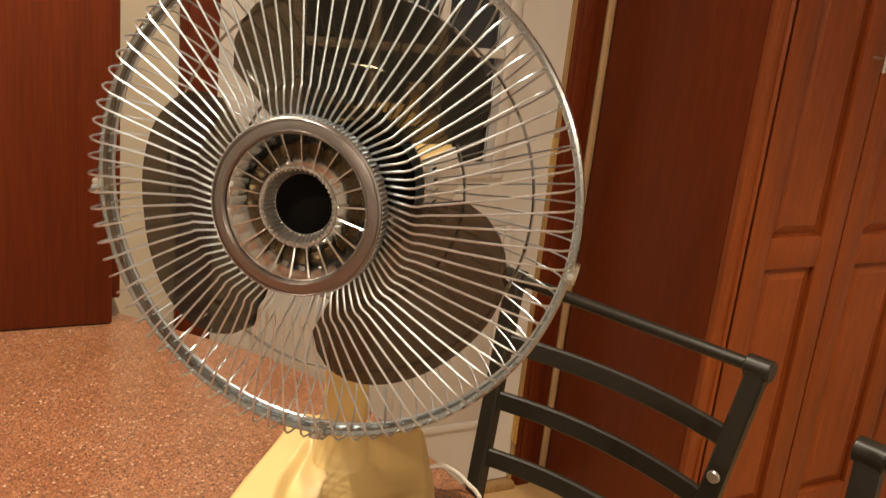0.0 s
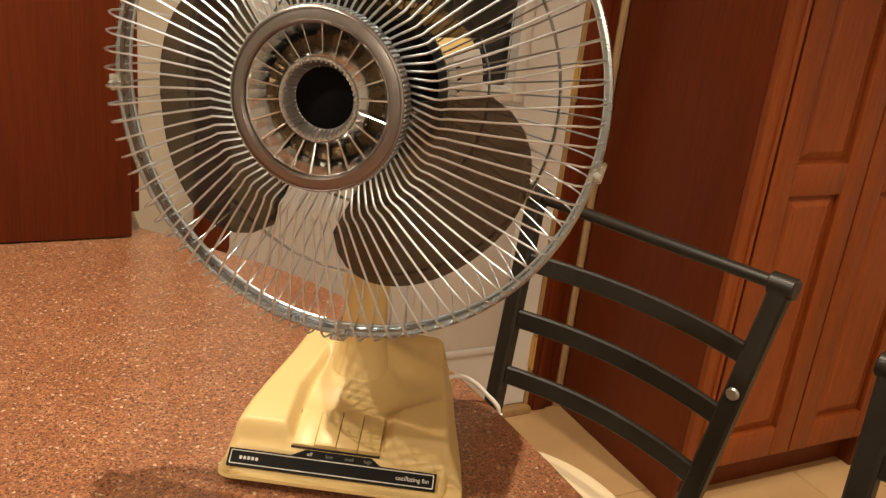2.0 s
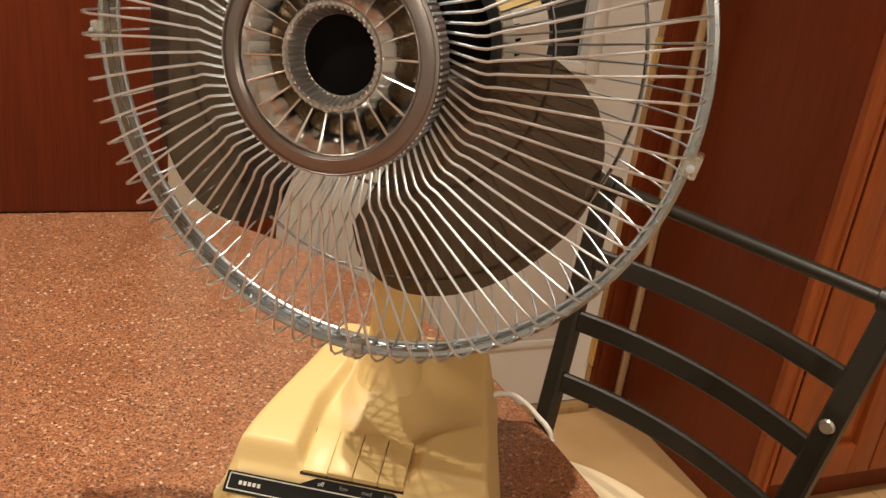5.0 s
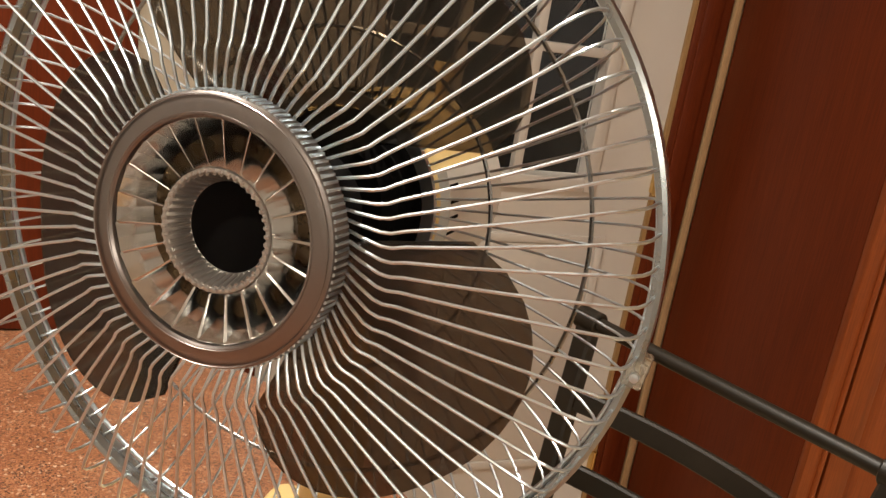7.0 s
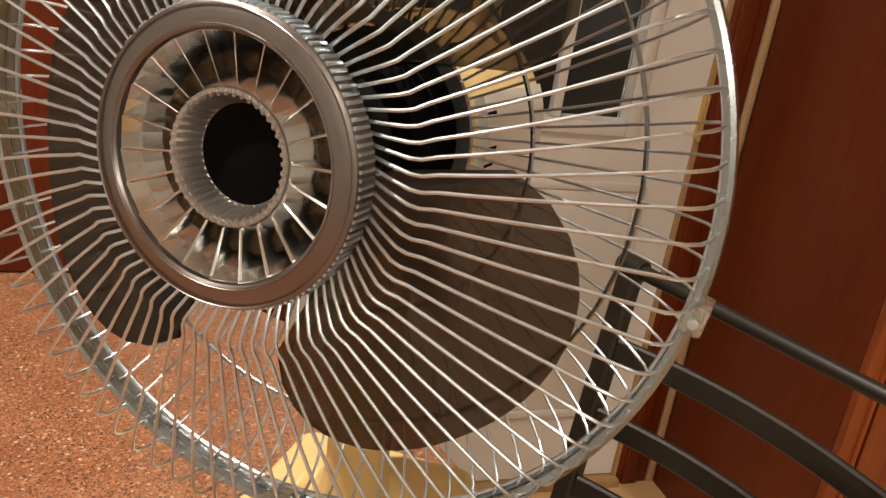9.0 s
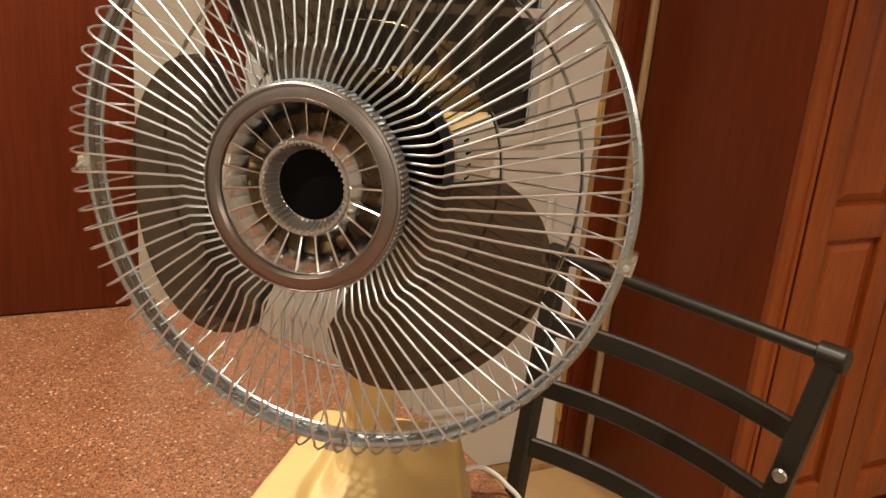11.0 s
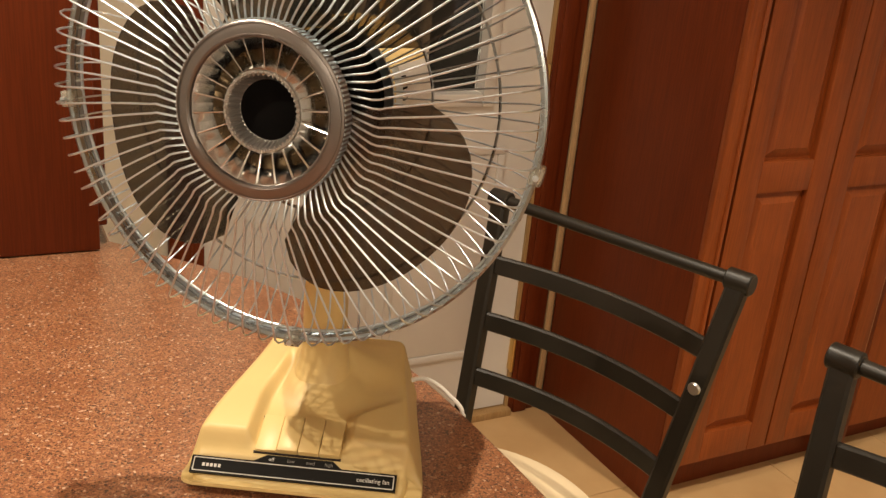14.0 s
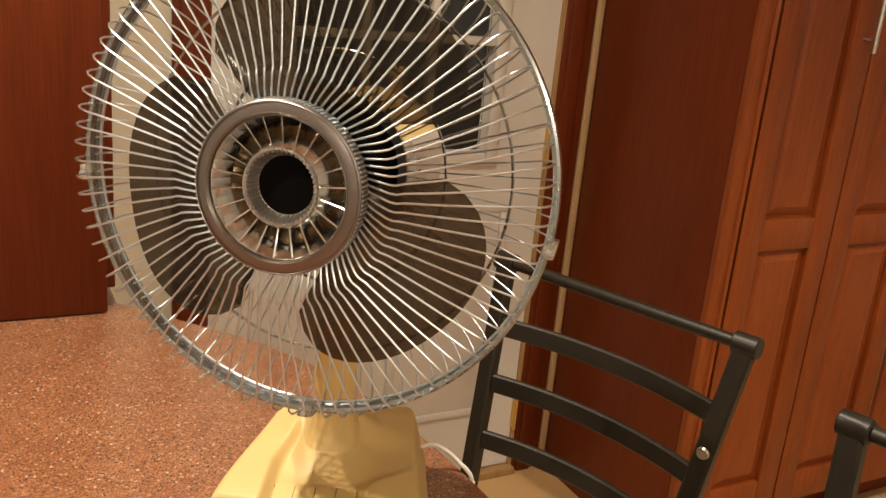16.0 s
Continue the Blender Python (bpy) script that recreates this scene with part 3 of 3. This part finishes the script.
for k in range(10):
    part("vent_slot", box(0.052, 0.0629, 0.1292, 0.156, -0.0011, 0.0011, 0.0004), BLACK, motor, m=pose(0, 0, 0, 0, -(54 + 10 * k)))
for k in range(5):
    part("vent_slot", box(0.0625, 0.0653, 0.1365, 0.15, -0.001, 0.001, 0.0004), BLACK, motor, m=pose(0, 0, 0, 0, -(-14 + 8 * k)))
knob = lathe([(0, -0.012), (0.0075, -0.012), (0.0085, -0.006), (0.005, 0.0), (0.0045, 0.022), (0, 0.022)], 24)
part("swing_knob", knob, PLASTIC, motor, "cream pull knob", pose(0.023, 0.205, 0.071, -90, 0, 0) )

# guard band between the two halves
band = part("guard_band", lathe([(0.1878, 0.060), (0.1905, 0.0592), (0.1925, 0.0605), (0.1925, 0.0715), (0.1905, 0.0728), (0.1878, 0.072)], 128, closed=True), BAND, fan, "zinc plated guard band", HEAD_L)

part("groove", lathe([(0.1876, 0.0652), (0.1873, 0.0655), (0.1873, 0.0664), (0.1876, 0.0667)], 128), BAND_SEAM, band)
WIRES = 84
KINK, TIP = radians(-4.5), radians(-2.0)


def polar(r, a, y):
    return Vector((r * math.cos(a), y, r * math.sin(a)))


def front_wire():
    run = [polar(0.0585, 0, 0.0165), polar(0.0625, 0, 0.0155), polar(0.070, KINK * 0.45, 0.0125), polar(0.080, KINK * 0.9, 0.0105), polar(0.0845, KINK, 0.0115), polar(0.09, KINK * 0.9, 0.0135)]
    for k in range(1, 6):
        t = k / 6
        run.append(polar(0.09 + 0.084 * t, KINK * 0.9 * (1 - t) + TIP * t, 0.0135 + 0.0165 * t))
    run += [polar(0.174, TIP, 0.030), polar(0.1815, TIP, 0.033), polar(0.1862, TIP, 0.0385), polar(0.1885, TIP, 0.046), polar(0.1895, TIP, 0.06), polar(0.1895, TIP, 0.067)]
    return tube(run, 0.00084, 6)


def rear_wire():
    run = [polar(0.187, 0, 0.066), polar(0.1868, 0, 0.071), polar(0.1835, -0.002, 0.0775), polar(0.1755, -0.005, 0.0855), polar(0.164, -0.009, 0.0932), polar(0.152, -0.012, 0.0985), polar(0.12, -0.02, 0.1085), polar(0.085, -0.026, 0.1165), polar(0.06, -0.028, 0.121)]
    return tube(run, 0.00076, 6)


front = part("front_guard", lathe([(0.058, 0.0145), (0.0605, 0.0135), (0.062, 0.016), (0.0605, 0.0185), (0.058, 0.018)], 96, closed=True), CHROME, fan, "chrome wire front guard", HEAD_L)
rear = part("rear_guard", lathe([(0.054, 0.1205), (0.062, 0.1185), (0.062, 0.1225), (0.054, 0.1245)], 64, closed=True), CHROME, fan, "chrome wire rear guard", HEAD_L)
fw, rw = mesh_of("wire", front_wire(), CHROME), mesh_of("wire", rear_wire(), REAR_WIRE)
for k in range(WIRES):
    part("wire", fw, None, front, m=pose(0, 0, 0, 0, -360 * k / WIRES))
    part("wire", rw, None, rear, m=pose(0, 0, 0, 0, -360 * k / WIRES + 2.0))
for r, y in ((0.152, 0.0985), (0.096, 0.1125)):
    part("hoop", tube([polar(r, 2 * math.pi * k / 96, y) for k in range(96)], 0.0013, 6, closed=True), HOOP, rear, "dull metal hoop")
part("hoop", tube([polar(0.187, 2 * math.pi * k / 128, 0.0735) for k in range(128)], 0.0014, 8, closed=True), CHROME, rear)

# clear clips that hold the halves together
for a in (-8.5, -86.8, -173.5, 94):
    m = HEAD_L @ pose(0, 0, 0, 0, -a)
    bm = box(0.1865, 0.1965, 0.057, 0.0765, -0.0065, 0.0065, 0.0015)
    clip = part("clip", bm, CLEAR, fan, "clear plastic clip", m)
    part("rivet", lathe([(0, 0.0525), (0.0022, 0.053), (0.0022, 0.056), (0, 0.056)], 12), CHROME, clip, m=pose(0.192, 0, 0))


# blades: three wide smoked petals
def blade():
    bm = bmesh.new()
    na, nr = 26, 14
    grid = []
    for i in range(na + 1):
        s = -1 + 2 * i / na
        a = radians(55 * s)
        # rounded petal outline
        r1 = 0.062 + 0.093 * (1 - abs(s) ** 4.2) ** 0.5
        row = []
        for j in range(nr + 1):
            t = j / nr
            r = 0.03 + (r1 - 0.03) * t
            k = 0.62 if s > 0 else 0.42
            sweep = a * (k + (1 - k) * min(1, max(0, (r - 0.03) / 0.08))) - radians(14) * (r - 0.09) / 0.06 * 0.35
            y = 0.066 - (0.03 if s > 0 else 0.019) * s * (0.45 + 0.55 * r / 0.15) * (1 if s > 0 else 0.7) - 0.004 * t
            row.append(bm.verts.new(polar(r, sweep, y)))
        grid.append(row)
    for i in range(na):
        for j in range(nr):
            bm.faces.new((grid[i][j], grid[i][j + 1], grid[i + 1][j + 1], grid[i + 1][j]))
    bmesh.ops.recalc_face_normals(bm, faces=bm.faces)
    bmesh.ops.solidify(bm, geom=list(bm.faces), thickness=0.0016)
    return bm


rotor = part("rotor_hub", lathe([(0, 0.04), (0.03, 0.04), (0.034, 0.044), (0.034, 0.088), (0.03, 0.094), (0, 0.094)], 48), BLACK, fan, "dark blade hub", HEAD_L)
bl = mesh_of("blade", blade(), SMOKE, angle=60)
for a in (-40, 80, 200):
    part("blade", bl, None, rotor, "translucent smoked plastic blade", pose(0, 0, 0, 0, -a))

# front badge: satin ring, ribbed wall, fins, beaded cup
badge = part("badge_ring", lathe([(0.0515, 0.012), (0.0518, 0.0), (0.0528, -0.0012), (0.0605, -0.0004), (0.0625, 0.0008), (0.0632, 0.0035), (0.0632, 0.014), (0.061, 0.015)], 128), BEZEL, fan, "satin brown metal badge ring", HEAD_L)
for r in (0.0535, 0.0612):
    part("groove", lathe([(r - 0.0003, -0.0012), (r, -0.0015), (r + 0.0003, -0.0010), (r, -0.0006)], 96, closed=True), BEZEL, badge)
ribs = bmesh.new()
for k in range(120):
    t = 2 * math.pi * k / 120
    tube([polar(0.0629, t, 0.002), polar(0.0629, t, 0.0135)], 0.001, 5, ribs)
tagged(part("ribbed_wall", ribs, CHROME, badge, "chrome ribbed wall"), kind="stuff")


def facet(points):
    """One saw-tooth facet between two fins; points are (radius, depth at one side, depth at the other)."""
    bm = bmesh.new()
    t = 2 * math.pi * 0.5 / 22
    rows = [[bm.verts.new(polar(r, -t, y0)), bm.verts.new(polar(r, 0, 0.5 * (y0 + y1) + 0.0006)), bm.verts.new(polar(r, t, y1))] for r, y0, y1 in points]
    for p, q in zip(rows, rows[1:]):
        for i in range(2):
            bm.faces.new((p[i], p[i + 1], q[i + 1], q[i]))
    bmesh.ops.recalc_face_normals(bm, faces=bm.faces)
    bmesh.ops.solidify(bm, geom=list(bm.faces), thickness=0.0006)
    return bm


part("dish", lathe([(0.0519, 0.002), (0.0517, 0.0128), (0.0445, 0.0185), (0.033, 0.0195)], 96), DISH, badge, "brown metal dish bottom")
slope = mesh_of("facet", facet([(0.0516, 0.0015, 0.0022), (0.0472, 0.009, 0.0105), (0.0435, 0.0175, 0.0185)]), FIN, smooth=False)
for k in range(22):
    part("facet", slope, None, badge, m=pose(0, 0, 0, 0, -360 * k / 22))
part("cone", lathe([(0.0292, 0.0066), (0.0306, 0.0085), (0.0345, 0.0185), (0.0375, 0.0232)], 96), FIN, badge, "chromed cone round the cup")


def fin():
    bm = bmesh.new()
    a, b = 0.0302, 0.0513
    pts = [(a, -0.0005, 0.0076), (b, -0.0007, 0.0018), (b, 0.0007, 0.0026), (a, 0.0005, 0.0082), (a, -0.0016, 0.0195), (b, -0.0024, 0.0175), (b, 0.0012, 0.0175), (a, 0.0009, 0.0195)]
    v = [bm.verts.new((x, y, z)) for x, z, y in pts]
    for f in ((0, 1, 2, 3), (4, 5, 6, 7), (0, 1, 5, 4), (1, 2, 6, 5), (2, 3, 7, 6), (3, 0, 4, 7)):
        bm.faces.new([v[i] for i in f])
    bmesh.ops.recalc_face_normals(bm, faces=bm.faces)
    bmesh.ops.bevel(bm, geom=list(bm.edges), offset=0.0002, segments=1, affect="EDGES")
    return bm


fm = mesh_of("fin", fin(), FIN)
for k in range(22):
    part("fin", fm, None, badge, m=pose(0, 0, 0, 0, -360 * (k + 0.5) / 22))
cup_ob = part("cup", lathe([(0.0295, 0.02), (0.029, 0.007), (0.0285, 0.0058), (0.0268, 0.0056), (0.0255, 0.008), (0.0225, 0.0185), (0.0205, 0.0195)], 96), CUP, badge, "ribbed metal cup")
flutes = bmesh.new()
for k in range(44):
    t = 2 * math.pi * k / 44
    tube([polar(0.0262, t, 0.0066), polar(0.0224, t, 0.0188)], 0.0011, 6, flutes)
    bmesh.ops.create_icosphere(flutes, subdivisions=1, radius=0.0014, matrix=Matrix.Translation(polar(0.0274, t, 0.0056)))
tagged(part("beading", flutes, CUP, cup_ob), kind="stuff")
part("centre_disc", lathe([(0.0215, 0.0182), (0.0205, 0.0176), (0, 0.0176)], 64), BLACK, badge, "matt black centre disc")

# cord from the back of the base over the counter edge
cord = thing("power_cord", pose(0, 0, 0), "white power cord from the fan over the counter edge", "cord")
run = spline([(0.402, 0.74, 0.932), (0.42, 0.746, 0.9335), (0.437, 0.748, 0.9295), (0.452, 0.744, 0.92), (0.462, 0.736, 0.91), (0.4685, 0.729, 0.9035), (0.4725, 0.724, 0.893), (0.4735, 0.722, 0.86), (0.472, 0.72, 0.6), (0.47, 0.715, 0.3)], 6)
part("cable", tube(run, 0.0025, 10), CORD, cord)


# ---- chairs ----
def chair():
    """Local: y along the back rail (0 = far post), x away from the counter, z up from the floor."""
    c = thing("bar_chair", pose(0, 0, 0), "black painted ladder-back counter chair with round top rail", "chair", "chairs at the counter")
    length, top_z = 0.385, 1.0165

    def lean(z):
        return 0.215 * max(0, z - 0.62)

    def taper(z):
        return 0.085 * (top_z - z) if z > 0.6 else 0.085 * (top_z - 0.6)

    for y, way in ((0.0, -1), (-length, 1)):
        pts = [(lean(z), y + way * taper(z), z) for z in (0.0, 0.3, 0.58, 0.62, 0.66, 0.74, 0.85, 0.95, top_z)]
        bm = bmesh.new()
        rings = []
        for x, yy, z in pts:
            a, b, k = 0.0105, 0.0135, 0.0035
            o = [(-a, -b + k), (-a + k, -b), (a - k, -b), (a, -b + k), (a, b - k), (a - k, b), (-a + k, b), (-a, b - k)]
            rings.append([bm.verts.new((x + p, yy + q, z)) for p, q in o])
        for q, t in zip(rings, rings[1:]):
            for i in range(8):
                bm.faces.new((q[i], q[(i + 1) % 8], t[(i + 1) % 8], t[i]))
        bm.faces.new(rings[0][::-1])
        bm.faces.new(rings[-1])
        part("post", bm, BLACK_PAINT, c)
    rail = part("top_rail", tube([(lean(top_z), 0.0, top_z), (lean(top_z), -length, top_z)], 0.0088, 20), BLACK_PAINT, c)
    for y in (0.0, -length):
        part("end_cap", lathe([(0, -0.017), (0.0125, -0.017), (0.0145, -0.0153), (0.0145, 0.0153), (0.0125, 0.017), (0, 0.017)], 28), BLACK_PAINT, rail, m=pose(lean(top_z), y, top_z))
    for z in (0.922, 0.837, 0.751):
        bm = bmesh.new()
        rings = []
        for k in range(17):
            q = k / 16
            x = lean(z) + 0.026 * (1 - (2 * q - 1) ** 2)
            y = -0.01 - taper(z) - (length - 0.02 - 2 * taper(z)) * q
            a, b, e = 0.0048, 0.0135, 0.0025
            o = [(-a, -b + e), (-a + e, -b), (a - e, -b), (a, -b + e), (a, b - e), (a - e, b), (-a + e, b), (-a, b - e)]
            rings.append([bm.verts.new((x + p + 0.2 * g, y, z + g)) for p, g in o])
        for q, t in zip(rings, rings[1:]):
            for i in range(8):
                bm.faces.new((q[i], q[(i + 1) % 8], t[(i + 1) % 8], t[i]))
        bm.faces.new(rings[0][::-1])
        bm.faces.new(rings[-1])
        bmesh.ops.recalc_face_normals(bm, faces=bm.faces)
        part("slat", bm, BLACK_PAINT, c)
    for y in (-0.036, -length + 0.036):
        part("front_leg", box(-0.41, -0.375, y - 0.018, y + 0.018, 0.0, 0.6, 0.005), BLACK_PAINT, c)
        part("stretcher", box(-0.38, -0.012, y - 0.009, y + 0.009, 0.25, 0.28, 0.003), BLACK_PAINT, c)
    part("seat_frame", box(-0.41, -0.0115, -length + 0.05, -0.05, 0.585, 0.6, 0.004), BLACK_PAINT, c)
    pad = lathe([(0, 0.0), (0.192, 0.0), (0.201, 0.006), (0.205, 0.018), (0.205, 0.04), (0.2, 0.052), (0.188, 0.058), (0.1, 0.062), (0, 0.063)], 64)
    seat = part("seat", pad, SEAT_VINYL, c, "round cream padded seat", pose(-0.152, -0.18, 0.6, 90))
    part("piping", tube([polar(0.2045, 2 * math.pi * k / 64, 0.044) for k in range(64)], 0.003, 6, closed=True), SEAT_VINYL, seat)
    part("bolt", lathe([(0, -0.0028), (0.007, -0.0028), (0.0088, -0.001), (0.0092, 0.0), (0, 0.0)], 18), STEEL, c, "worn bolt head", pose(lean(0.876) - 0.0105, -length + taper(0.874), 0.874, 0, 0, -90))
    return c


first = chair()
first.matrix_world = pose(0.632, 1.046, 0, 0, 0, 20)
copy_thing(first, pose(0.712, 0.488, 0, 0, 0, 16))

# ---- ceiling downlights ----
# the last fixture is made up for the added spot
for lx, ly, watts, size in DOWNLIGHTS + [(*SPOT, 0, 0.05)]:
    d = thing("downlight", pose(lx, ly, CEIL), "round recessed ceiling downlight, lit", "lamp", "ceiling downlights")
    ringm = lathe([(size * 1.05, 0.0), (size * 1.5, 0.0), (size * 1.5, 0.006), (size * 1.05, 0.012)], 32, closed=True)
    part("trim_ring", ringm, WHITE, d, m=pose(0, 0, 0, 90))
    part("diffuser", lathe([(0, 0.003), (size * 1.04, 0.003), (size * 1.04, 0.006), (0, 0.006)], 32), LAMP_GLOW, d, "glowing round diffuser", m=pose(0, 0, 0, 90))

# unseen shades for the added fill domes
for lx, ly, watts in FILL_DOMES:
    d = thing("ceiling_dome", pose(lx, ly, CEIL), "frosted round dome light added on the ceiling out of view, lit", "lamp", "ceiling domes")
    part("trim_ring", lathe([(0.145, 0.0), (0.165, 0.0), (0.165, 0.02), (0.145, 0.025)], 48, closed=True), WHITE, d, m=pose(0, 0, 0, 90) @ pose(0, 0, 0, 180))
    part("shade", lathe([(0.15, 0.002), (0.15, 0.02), (0.125, 0.055), (0.075, 0.078), (0, 0.086)], 48), LAMP_GLOW, d, "frosted glass shade of the added dome", m=pose(0, 0, 0, 90) @ pose(0, 0, 0, 180))

# ---- floor tiles ----
tm = mesh_of("tile", box(-0.2235, 0.2235, -0.2235, 0.2235, -0.006, 0.0, 0.0015, 1), TILE)
for i in range(13):
    for j in range(10):
        x, y = -2.28 + 0.45 * i, 1.77 - 0.45 * j
        part("tile", tm, None, floor, m=pose(x, y, 0))
